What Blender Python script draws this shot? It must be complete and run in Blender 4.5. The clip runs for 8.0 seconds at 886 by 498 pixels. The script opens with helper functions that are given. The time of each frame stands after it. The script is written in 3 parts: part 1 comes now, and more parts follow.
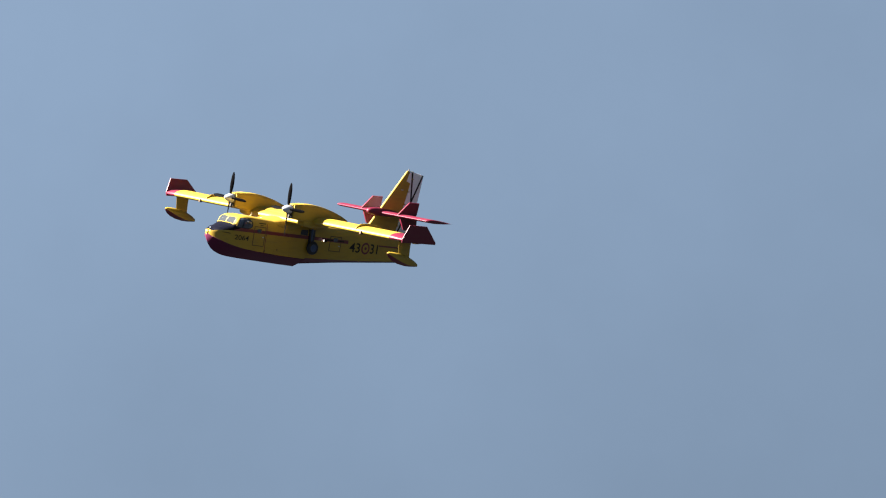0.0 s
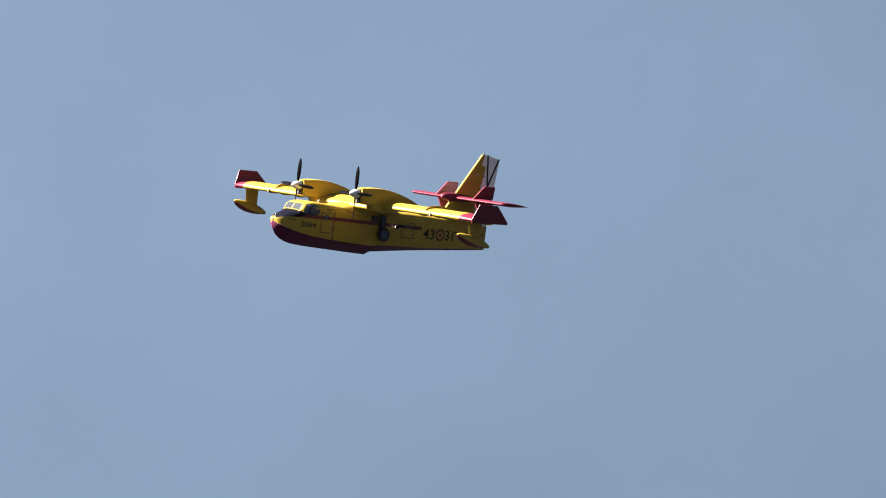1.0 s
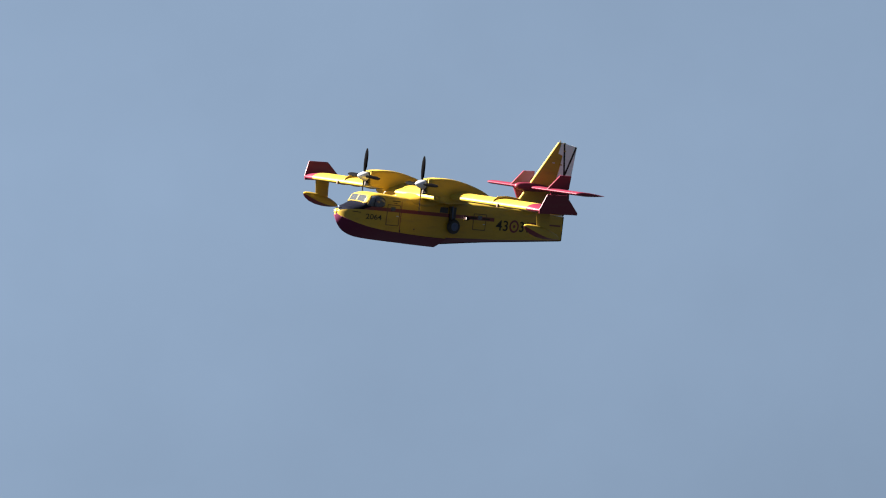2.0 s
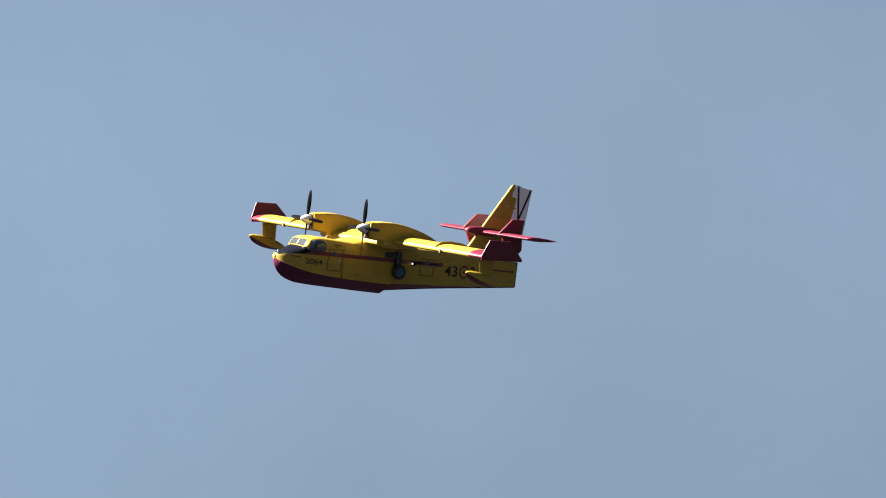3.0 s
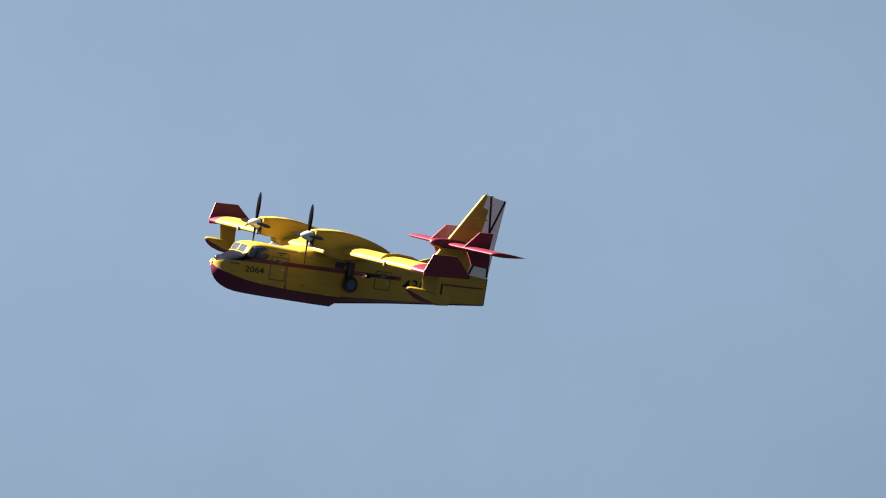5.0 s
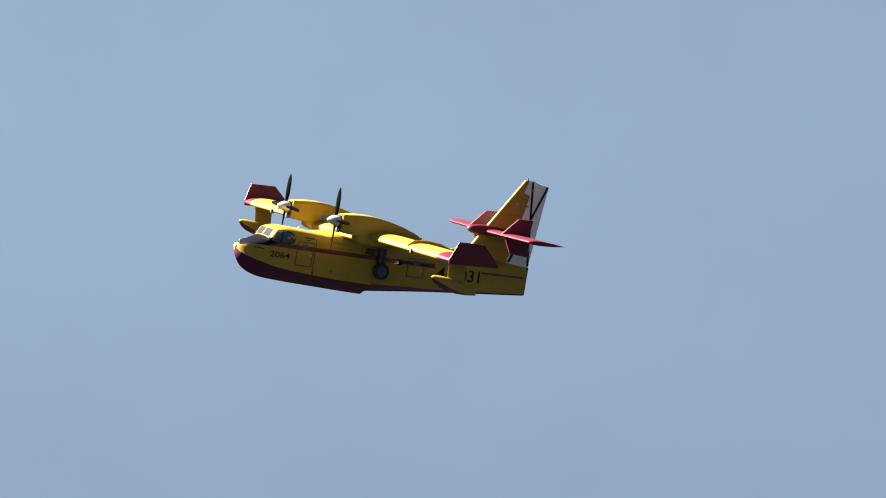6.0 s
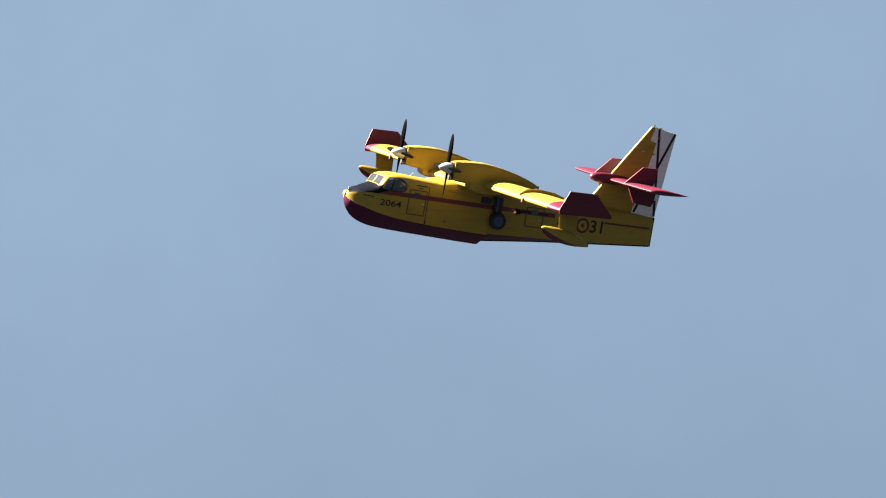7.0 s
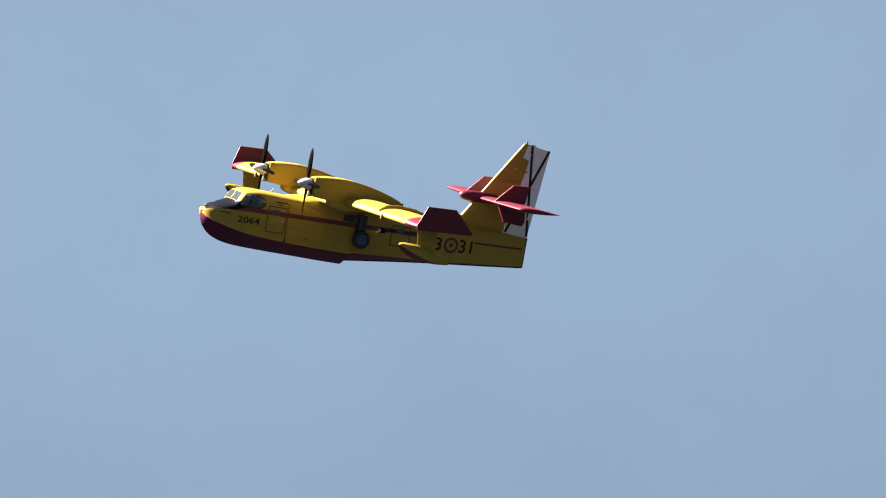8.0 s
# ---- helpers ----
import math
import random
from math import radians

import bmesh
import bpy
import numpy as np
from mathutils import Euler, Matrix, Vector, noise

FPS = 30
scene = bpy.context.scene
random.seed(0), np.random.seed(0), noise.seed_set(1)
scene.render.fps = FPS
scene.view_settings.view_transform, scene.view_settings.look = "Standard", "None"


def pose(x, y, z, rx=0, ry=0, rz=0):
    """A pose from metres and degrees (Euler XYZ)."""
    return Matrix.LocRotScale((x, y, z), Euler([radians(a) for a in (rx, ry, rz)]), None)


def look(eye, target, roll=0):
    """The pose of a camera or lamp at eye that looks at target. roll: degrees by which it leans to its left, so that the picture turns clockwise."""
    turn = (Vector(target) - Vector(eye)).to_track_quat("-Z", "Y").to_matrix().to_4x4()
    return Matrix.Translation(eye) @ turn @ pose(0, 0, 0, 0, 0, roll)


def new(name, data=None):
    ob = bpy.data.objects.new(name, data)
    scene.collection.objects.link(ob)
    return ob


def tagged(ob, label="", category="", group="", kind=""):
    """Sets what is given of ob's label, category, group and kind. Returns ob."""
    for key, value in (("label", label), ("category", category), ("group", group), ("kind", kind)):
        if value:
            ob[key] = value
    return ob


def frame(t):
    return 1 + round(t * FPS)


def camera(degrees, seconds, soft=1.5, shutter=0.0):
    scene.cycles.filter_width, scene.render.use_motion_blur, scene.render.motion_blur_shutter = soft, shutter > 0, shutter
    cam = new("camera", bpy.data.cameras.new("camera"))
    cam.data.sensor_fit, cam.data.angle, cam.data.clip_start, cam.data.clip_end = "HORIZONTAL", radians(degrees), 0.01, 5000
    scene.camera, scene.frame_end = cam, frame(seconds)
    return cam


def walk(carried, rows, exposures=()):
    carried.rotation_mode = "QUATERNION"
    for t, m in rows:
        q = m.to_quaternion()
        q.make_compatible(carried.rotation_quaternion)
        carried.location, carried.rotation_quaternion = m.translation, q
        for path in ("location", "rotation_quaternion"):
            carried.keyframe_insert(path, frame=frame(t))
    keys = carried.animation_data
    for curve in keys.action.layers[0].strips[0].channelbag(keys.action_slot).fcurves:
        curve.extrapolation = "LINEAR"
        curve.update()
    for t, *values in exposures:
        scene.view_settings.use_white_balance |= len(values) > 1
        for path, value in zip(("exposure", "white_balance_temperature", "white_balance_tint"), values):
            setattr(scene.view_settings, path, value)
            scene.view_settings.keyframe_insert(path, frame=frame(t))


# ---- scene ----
cam = camera(7.0, 8.0, soft=1.15)
# seconds, eye, target, roll: a long lens that follows the seaplane from its port bow to its beam
ROWS = [
    (0.0, (-340.92, -409.52, 15.83), (17.730, -6.639, 127.573), -1.57),
    (0.1, (-338.51, -408.46, 13.79), (17.052, -5.849, 127.034), -1.69),
    (0.2, (-336.07, -407.50, 12.06), (16.546, -5.350, 126.978), -1.81),
    (0.3, (-333.61, -406.61, 10.63), (15.603, -4.515, 127.058), -1.92),
    (0.5, (-328.63, -405.07, 8.52), (13.169, -2.465, 127.373), -2.09),
    (0.7, (-323.59, -403.78, 7.28), (12.563, -1.734, 126.755), -2.28),
    (0.8, (-321.05, -403.22, 6.92), (12.724, -1.791, 126.551), -2.38),
    (1.0, (-315.93, -402.22, 6.66), (13.707, -2.620, 126.731), -2.57),
    (1.2, (-310.77, -401.36, 6.87), (14.233, -2.970, 126.610), -2.70),
    (1.3, (-308.17, -400.98, 7.12), (13.713, -2.518, 126.584), -2.73),
    (1.5, (-302.96, -400.27, 7.84), (12.365, -1.372, 126.463), -2.74),
    (1.7, (-297.70, -399.61, 8.78), (11.072, -0.247, 126.129), -2.70),
    (1.8, (-295.07, -399.30, 9.31), (10.449, 0.184, 126.297), -2.66),
    (2.0, (-289.78, -398.69, 10.45), (9.704, 0.702, 126.436), -2.58),
    (2.2, (-284.47, -398.08, 11.65), (10.483, -0.299, 127.867), -2.50),
    (3.3, (-255.17, -394.29, 18.08), (11.418, -1.182, 128.821), -1.29),
    (3.5, (-249.87, -393.48, 19.13), (10.048, -0.180, 128.550), -0.92),
    (3.7, (-244.60, -392.63, 20.13), (8.572, 0.701, 128.814), -0.53),
    (3.8, (-241.97, -392.19, 20.63), (8.490, 0.750, 128.791), -0.36),
    (4.0, (-236.73, -391.28, 21.60), (8.426, 0.886, 128.374), -0.00),
    (4.3, (-228.94, -389.86, 23.05), (11.705, -1.061, 128.028), 0.43),
    (4.5, (-223.80, -388.88, 24.03), (14.289, -2.762, 128.541), 0.70),
    (4.7, (-218.70, -387.87, 25.03), (14.869, -3.280, 129.340), 1.03),
    (5.8, (-191.69, -381.94, 31.28), (13.396, -2.353, 130.026), 2.74),
    (5.9, (-189.34, -381.36, 31.91), (13.330, -2.221, 129.726), 2.87),
    (6.0, (-187.00, -380.78, 32.54), (12.997, -1.953, 129.442), 2.99),
    (6.3, (-180.11, -379.00, 34.43), (10.962, -0.313, 127.203), 3.37),
    (6.5, (-175.61, -377.76, 35.64), (8.517, 1.105, 126.312), 3.63),
    (6.7, (-171.20, -376.48, 36.78), (8.061, 1.405, 125.869), 3.81),
    (6.8, (-169.03, -375.82, 37.31), (7.841, 1.501, 125.848), 3.88),
    (7.0, (-164.75, -374.45, 38.24), (7.213, 1.705, 126.099), 4.04),
    (7.3, (-158.51, -372.25, 39.23), (8.203, 0.838, 127.736), 4.19),
    (7.5, (-154.48, -370.66, 39.50), (9.913, -0.095, 128.420), 4.27),
    (7.7, (-150.54, -368.96, 39.38), (12.170, -1.067, 128.346), 4.33),
    (7.8, (-148.61, -368.06, 39.13), (13.164, -1.438, 128.117), 4.38),
    (8.0, (-144.82, -366.14, 38.21), (14.052, -1.710, 127.773), 4.53),
]
walk(cam, [(t, look(eye, aim, roll)) for t, eye, aim, roll in ROWS],
     exposures=[(0.0, 3.35, 6700, 12), (2.0, 3.31, 6780, 12.5), (4.0, 3.32, 6880, 12), (6.5, 3.33, 6880, 10.5), (8.0, 3.32, 6850, 10)])

# ---- world and sun ----
ATTITUDE = pose(0, 0, 127.934, 17.220, -1.466, 0)  # the seaplane banks towards the viewer
SUN_DIR = (ATTITUDE.to_3x3() @ Vector((-0.72, 0.53, 0.45))).normalized()
world = bpy.data.worlds.new("sky")
scene.world = world
world.use_nodes = True
wn = world.node_tree
sky = wn.nodes.new("ShaderNodeTexSky")
sky.sky_type = "NISHITA"
sky.sun_disc = False
sky.sun_elevation = math.asin(SUN_DIR.z)
sky.sun_rotation = math.atan2(SUN_DIR.x, SUN_DIR.y)
sky.altitude = 100
sky.air_density = 1.0
sky.dust_density = 0.5
sky.ozone_density = 2.0
background = wn.nodes["Background"]
background.inputs["Strength"].default_value = 0.05
# below the horizon: dull sea and land
where = wn.nodes.new("ShaderNodeTexCoord")
split = wn.nodes.new("ShaderNodeSeparateXYZ")
wn.links.new(where.outputs["Generated"], split.inputs[0])
edge = wn.nodes.new("ShaderNodeMapRange")
edge.inputs["From Min"].default_value = -0.03
edge.inputs["From Max"].default_value = 0.0
wn.links.new(split.outputs["Z"], edge.inputs["Value"])
join = wn.nodes.new("ShaderNodeMix")
join.data_type = "RGBA"
join.inputs["A"].default_value = (0.22, 0.25, 0.27, 1)
wn.links.new(edge.outputs[0], join.inputs["Factor"])
# an even veil of summer haze over the clear sky
haze = wn.nodes.new("ShaderNodeMix")
haze.data_type = "RGBA"
haze.inputs["Factor"].default_value = 0.985
# the haze glows towards the sun, is duller away from it and is faintly uneven
sunward = wn.nodes.new("ShaderNodeVectorMath")
sunward.operation = "DOT_PRODUCT"
sunward.inputs[1].default_value = SUN_DIR
wn.links.new(where.outputs["Generated"], sunward.inputs[0])
glow = wn.nodes.new("ShaderNodeMapRange")
glow.interpolation_type = "SMOOTHSTEP"
glow.inputs["From Min"].default_value = -0.9
glow.inputs["From Max"].default_value = 0.35
glow.inputs["To Min"].default_value = 0.12
glow.inputs["To Max"].default_value = 1.0
wn.links.new(sunward.outputs["Value"], glow.inputs["Value"])
wisps = wn.nodes.new("ShaderNodeTexNoise")
wisps.inputs["Scale"].default_value = 22.0
wisps.inputs["Detail"].default_value = 5
wisps.inputs["Roughness"].default_value = 0.6
wn.links.new(where.outputs["Generated"], wisps.inputs["Vector"])
uneven = wn.nodes.new("ShaderNodeMapRange")
uneven.inputs["From Min"].default_value = 0.25
uneven.inputs["From Max"].default_value = 0.75
uneven.inputs["To Min"].default_value = 0.95
uneven.inputs["To Max"].default_value = 1.05
wn.links.new(wisps.outputs["Fac"], uneven.inputs["Value"])
veil = wn.nodes.new("ShaderNodeMath")
veil.operation = "MULTIPLY"
wn.links.new(glow.outputs[0], veil.inputs[0])
wn.links.new(uneven.outputs[0], veil.inputs[1])
# it thins out overhead
thin = wn.nodes.new("ShaderNodeMapRange")
thin.inputs["From Min"].default_value = 0.24
thin.inputs["From Max"].default_value = 0.65
thin.inputs["To Min"].default_value = 1.0
thin.inputs["To Max"].default_value = 0.25
wn.links.new(split.outputs["Z"], thin.inputs["Value"])
layer = wn.nodes.new("ShaderNodeMath")
layer.operation = "MULTIPLY"
wn.links.new(veil.outputs[0], layer.inputs[0])
wn.links.new(thin.outputs[0], layer.inputs[1])
# and dulls a little towards the horizon
low = wn.nodes.new("ShaderNodeMapRange")
low.interpolation_type = "SMOOTHSTEP"
low.inputs["From Min"].default_value = 0.13
low.inputs["From Max"].default_value = 0.235
low.inputs["To Min"].default_value = 0.84
low.inputs["To Max"].default_value = 1.0
wn.links.new(split.outputs["Z"], low.inputs["Value"])
dulled = wn.nodes.new("ShaderNodeMath")
dulled.operation = "MULTIPLY"
wn.links.new(layer.outputs[0], dulled.inputs[0])
wn.links.new(low.outputs[0], dulled.inputs[1])
tone = wn.nodes.new("ShaderNodeVectorMath")
tone.operation = "SCALE"
tone.inputs[0].default_value = (0.618, 0.897, 1.295)
wn.links.new(dulled.outputs[0], tone.inputs["Scale"])
wn.links.new(tone.outputs["Vector"], haze.inputs["B"])
wn.links.new(sky.outputs[0], haze.inputs["A"])
wn.links.new(haze.outputs["Result"], join.inputs["B"])
wn.links.new(join.outputs["Result"], background.inputs["Color"])
sun_data = bpy.data.lights.new("sun", "SUN")
sun_data.energy = 4.5
sun_data.angle = radians(0.53)
sun_data.color = (1.0, 0.95, 0.87)
sun = new("sun", sun_data)
sun.matrix_basis = look(SUN_DIR * 300, (0, 0, 0))


# ---- materials ----
def paint(name, base, worn, rough=0.32, metallic=0.0, scale=1.0, dirt=(0.09, 0.07, 0.05), dirt_amount=0.25, relief=0.02, shine=0.5):
    """Weathered aircraft paint: faded patches, fine grain and streaks of grime blown aft along x."""
    mat = bpy.data.materials.new(name)
    mat.use_nodes = True
    tree = mat.node_tree
    n, l = tree.nodes, tree.links
    bsdf = n["Principled BSDF"]
    coord = n.new("ShaderNodeTexCoord")
    patch = n.new("ShaderNodeTexNoise")
    patch.inputs["Scale"].default_value = 0.7 * scale
    patch.inputs["Detail"].default_value = 6
    l.new(coord.outputs["Object"], patch.inputs["Vector"])
    fade = n.new("ShaderNodeMix")
    fade.data_type = "RGBA"
    fade.inputs["A"].default_value = (*base, 1)
    fade.inputs["B"].default_value = (*worn, 1)
    l.new(patch.outputs["Fac"], fade.inputs["Factor"])
    stretch = n.new("ShaderNodeMapping")
    stretch.inputs["Scale"].default_value = (0.35, 3.0, 2.2)
    l.new(coord.outputs["Object"], stretch.inputs["Vector"])
    streak = n.new("ShaderNodeTexNoise")
    streak.inputs["Scale"].default_value = 2.2 * scale
    streak.inputs["Detail"].default_value = 8
    streak.inputs["Roughness"].default_value = 0.65
    l.new(stretch.outputs[0], streak.inputs["Vector"])
    cut = n.new("ShaderNodeMapRange")
    cut.inputs["From Min"].default_value = 0.5
    cut.inputs["From Max"].default_value = 0.8
    cut.inputs["To Max"].default_value = dirt_amount
    l.new(streak.outputs["Fac"], cut.inputs["Value"])
    soil = n.new("ShaderNodeMix")
    soil.data_type = "RGBA"
    soil.inputs["B"].default_value = (*dirt, 1)
    l.new(fade.outputs["Result"], soil.inputs["A"])
    l.new(cut.outputs[0], soil.inputs["Factor"])
    l.new(soil.outputs["Result"], bsdf.inputs["Base Color"])
    gloss = n.new("ShaderNodeMapRange")
    gloss.inputs["To Min"].default_value = rough - 0.07
    gloss.inputs["To Max"].default_value = rough + 0.16
    l.new(streak.outputs["Fac"], gloss.inputs["Value"])
    l.new(gloss.outputs[0], bsdf.inputs["Roughness"])
    bsdf.inputs["Metallic"].default_value = metallic
    bsdf.inputs["Specular IOR Level"].default_value = shine
    bump = n.new("ShaderNodeBump")
    bump.inputs["Strength"].default_value = 0.25
    bump.inputs["Distance"].default_value = relief
    l.new(patch.outputs["Fac"], bump.inputs["Height"])
    l.new(bump.outputs[0], bsdf.inputs["Normal"])
    return mat


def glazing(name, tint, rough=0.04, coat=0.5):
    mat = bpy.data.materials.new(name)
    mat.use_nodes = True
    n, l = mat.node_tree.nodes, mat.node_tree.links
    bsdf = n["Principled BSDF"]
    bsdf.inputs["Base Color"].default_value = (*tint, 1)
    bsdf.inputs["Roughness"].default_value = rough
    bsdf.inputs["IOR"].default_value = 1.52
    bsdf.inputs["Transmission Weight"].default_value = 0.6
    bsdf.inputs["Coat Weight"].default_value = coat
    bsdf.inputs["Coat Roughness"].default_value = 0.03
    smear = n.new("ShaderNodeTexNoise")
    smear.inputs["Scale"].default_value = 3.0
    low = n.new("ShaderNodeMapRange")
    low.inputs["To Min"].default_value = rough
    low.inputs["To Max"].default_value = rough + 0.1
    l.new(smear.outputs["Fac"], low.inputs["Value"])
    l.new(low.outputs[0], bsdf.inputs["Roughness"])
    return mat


YELLOW = paint("yellow_paint", (0.36, 0.236, 0.018), (0.31, 0.199, 0.017), 0.46, dirt_amount=0.42, shine=0.5)
PANEL = paint("panel_line_paint", (0.30, 0.19, 0.010), (0.24, 0.15, 0.012), 0.5)
RED = paint("red_paint", (0.125, 0.006, 0.024), (0.10, 0.005, 0.021), 0.42, shine=0.45)
# the same red, darker and more purple: shade under the hull put into the colour
SHADED_BOTTOM_RED = paint("shaded_hull_bottom_paint", (0.09, 0.005, 0.038), (0.07, 0.005, 0.031), 0.6, shine=0.25)
DARK_RED = paint("dark_red_paint", (0.13, 0.007, 0.017), (0.10, 0.007, 0.016), 0.4)
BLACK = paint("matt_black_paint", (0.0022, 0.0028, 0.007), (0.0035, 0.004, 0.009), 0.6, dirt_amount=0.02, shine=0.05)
WHITE = paint("white_paint", (0.72, 0.77, 0.82), (0.64, 0.69, 0.74), 0.36)
INK = paint("marking_black_paint", (0.012, 0.012, 0.013), (0.02, 0.019, 0.018), 0.6, dirt_amount=0.05, shine=0.2)
SEAM = paint("seam_sealant", (0.06, 0.035, 0.02), (0.09, 0.05, 0.02), 0.6)
METAL = paint("bare_metal", (0.52, 0.54, 0.58), (0.45, 0.47, 0.51), 0.34, metallic=0.35, dirt_amount=0.15)
GREY = paint("grey_paint", (0.42, 0.50, 0.60), (0.34, 0.41, 0.50), 0.4)
BLADE = paint("propeller_blade_paint", (0.001, 0.001, 0.0014), (0.0016, 0.0016, 0.002), 0.6, dirt_amount=0.0, shine=0.015)
RUBBER = paint("rubber", (0.012, 0.014, 0.020), (0.018, 0.021, 0.028), 0.75)
SOOT = paint("sooty_metal", (0.03, 0.026, 0.022), (0.06, 0.05, 0.04), 0.6, metallic=0.3)
GEAR = paint("landing_gear_paint", (0.042, 0.078, 0.18), (0.03, 0.055, 0.13), 0.5)
# dark blue-grey that gives the shade inside the wheel well and gear bay
BAY_SHADE = paint("gear_bay_shade", (0.014, 0.022, 0.045), (0.02, 0.03, 0.055), 0.6)
# dark grey for the dimness inside the cockpit, which is not modelled
INTERIOR_SHADE = paint("cockpit_interior_shade", (0.04, 0.046, 0.052), (0.03, 0.035, 0.04), 0.6)
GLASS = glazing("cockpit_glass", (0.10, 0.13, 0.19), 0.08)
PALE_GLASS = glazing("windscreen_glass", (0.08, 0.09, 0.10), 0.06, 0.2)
LAMP = bpy.data.materials.new("lit_lamp")
LAMP.use_nodes = True
LAMP.node_tree.nodes["Principled BSDF"].inputs["Base Color"].default_value = (0.9, 0.9, 0.88, 1)
LAMP.node_tree.nodes["Principled BSDF"].inputs["Emission Color"].default_value = (1.0, 0.97, 0.9, 1)
LAMP.node_tree.nodes["Principled BSDF"].inputs["Emission Strength"].default_value = 0.42


# ---- mesh tools ----
def finish(bm, sharp=38):
    """Welds, turns faces outward and keeps edges sharper than the angle crisp."""
    bmesh.ops.remove_doubles(bm, verts=bm.verts, dist=0.0006)
    bmesh.ops.dissolve_degenerate(bm, edges=bm.edges, dist=0.0004)
    bmesh.ops.recalc_face_normals(bm, faces=bm.faces)
    for face in bm.faces:
        face.smooth = True
    limit = radians(sharp)
    for edge in bm.edges:
        sizes = sorted(f.calc_area() for f in edge.link_faces)
        bend = edge.calc_face_angle(0) if len(sizes) == 2 else math.pi
        if bend > limit or bend > radians(14) and sizes[1] > 6 * sizes[0]:
            edge.smooth = False
    return bm


def part(name, bm, mats, parent, label="", sharp=38):
    finish(bm, sharp)
    mesh = bpy.data.meshes.new(name)
    bm.to_mesh(mesh)
    bm.free()
    for m in mats if isinstance(mats, (list, tuple)) else [mats]:
        mesh.materials.append(m)
    ob = new(name, mesh)
    ob.parent = parent
    if label:
        ob["label"] = label
    return ob


def loft(rings, closed=True, caps=True, paint_of=None, bm=None):
    """Skins a row of rings that have equally many points."""
    bm = bm or bmesh.new()
    vs = [[bm.verts.new(p) for p in ring] for ring in rings]
    count = len(rings[0])
    for i in range(len(vs) - 1):
        for j in range(count if closed else count - 1):
            k = (j + 1) % count
            face = bm.faces.new((vs[i][j], vs[i][k], vs[i + 1][k], vs[i + 1][j]))
            if paint_of:
                face.material_index = paint_of(i, j)
    if caps:
        bm.faces.new(vs[0])
        bm.faces.new(vs[-1])
    return bm


def plate(outline, thick, at, axis="y", bevel=0.03, bm=None):
    """A plate from an outline in x and z, thick across axis, with rounded edges."""
    bm = bm or bmesh.new()
    sides = []
    for s in (-0.5, 0.5):
        sides.append([bm.verts.new((x, at + s * thick, z) if axis == "y" else (x, z, at + s * thick)) for x, z in outline])
    bm.faces.new(sides[0])
    bm.faces.new(list(reversed(sides[1])))
    n = len(outline)
    for j in range(n):
        bm.faces.new((sides[0][j], sides[0][(j + 1) % n], sides[1][(j + 1) % n], sides[1][j]))
    if bevel:
        edges = [e for e in bm.edges]
        bmesh.ops.bevel(bm, geom=edges, offset=min(bevel, thick * 0.42), segments=2, profile=0.6, affect="EDGES")
    return bm


def box(lo, hi, bevel=0.01):
    bm = bmesh.new()
    bmesh.ops.create_cube(bm, size=1.0)
    for v in bm.verts:
        v.co = Vector([lo[i] + (v.co[i] + 0.5) * (hi[i] - lo[i]) for i in range(3)])
    if bevel:
        bmesh.ops.bevel(bm, geom=list(bm.edges), offset=bevel, segments=2, profile=0.6, affect="EDGES")
    return bm


def spun(profile, axis="x", at=(0, 0, 0), steps=28):
    """A turned shape: profile rows of (along, radius)."""
    rings = []
    for a, r in profile:
        ring = []
        for k in range(steps):
            c, s = math.cos(2 * math.pi * k / steps) * max(r, 0.0002), math.sin(2 * math.pi * k / steps) * max(r, 0.0002)
            p = {"x": (a, c, s), "y": (c, a, s), "z": (c, s, a)}[axis]
            ring.append((at[0] + p[0], at[1] + p[1], at[2] + p[2]))
        rings.append(ring)
    return loft(rings)


def rod(a, b, r, r2=None, steps=12):
    a, b = Vector(a), Vector(b)
    q = (b - a).to_track_quat("Z", "Y")
    rings = []
    for p, rad in ((a, r), (b, r2 if r2 is not None else r)):
        rings.append([p + q @ Vector((math.cos(2 * math.pi * k / steps) * rad, math.sin(2 * math.pi * k / steps) * rad, 0)) for k in range(steps)])
    return loft(rings)


def curve_of(rows):
    """A smooth monotone curve through (x, value) rows."""
    xs = np.array([r[0] for r in rows], float)
    ys = np.array([r[1] for r in rows], float)
    h = np.diff(xs)
    d = np.diff(ys) / h
    m = np.zeros(len(xs))
    m[0], m[-1] = d[0], d[-1]
    for i in range(1, len(xs) - 1):
        if d[i - 1] * d[i] > 0:
            w1, w2 = 2 * h[i] + h[i - 1], h[i] + 2 * h[i - 1]
            m[i] = (w1 + w2) / (w1 / d[i - 1] + w2 / d[i])

    def value(x):
        x = min(max(x, xs[0]), xs[-1])
        i = min(int(np.searchsorted(xs, x, side="right")) - 1, len(xs) - 2)
        t = (x - xs[i]) / h[i]
        return float((2 * t**3 - 3 * t**2 + 1) * ys[i] + (t**3 - 2 * t**2 + t) * h[i] * m[i]
                     + (-2 * t**3 + 3 * t**2) * ys[i + 1] + (t**3 - t**2) * h[i] * m[i + 1])
    return value


# ---- the seaplane: x aft from the nose, y to starboard, z up from the nose tip ----
seaplane = new("firefighting_seaplane")
seaplane.matrix_basis = ATTITUDE
tagged(seaplane, "yellow and red twin-propeller firefighting flying boat in flight", "airplane")

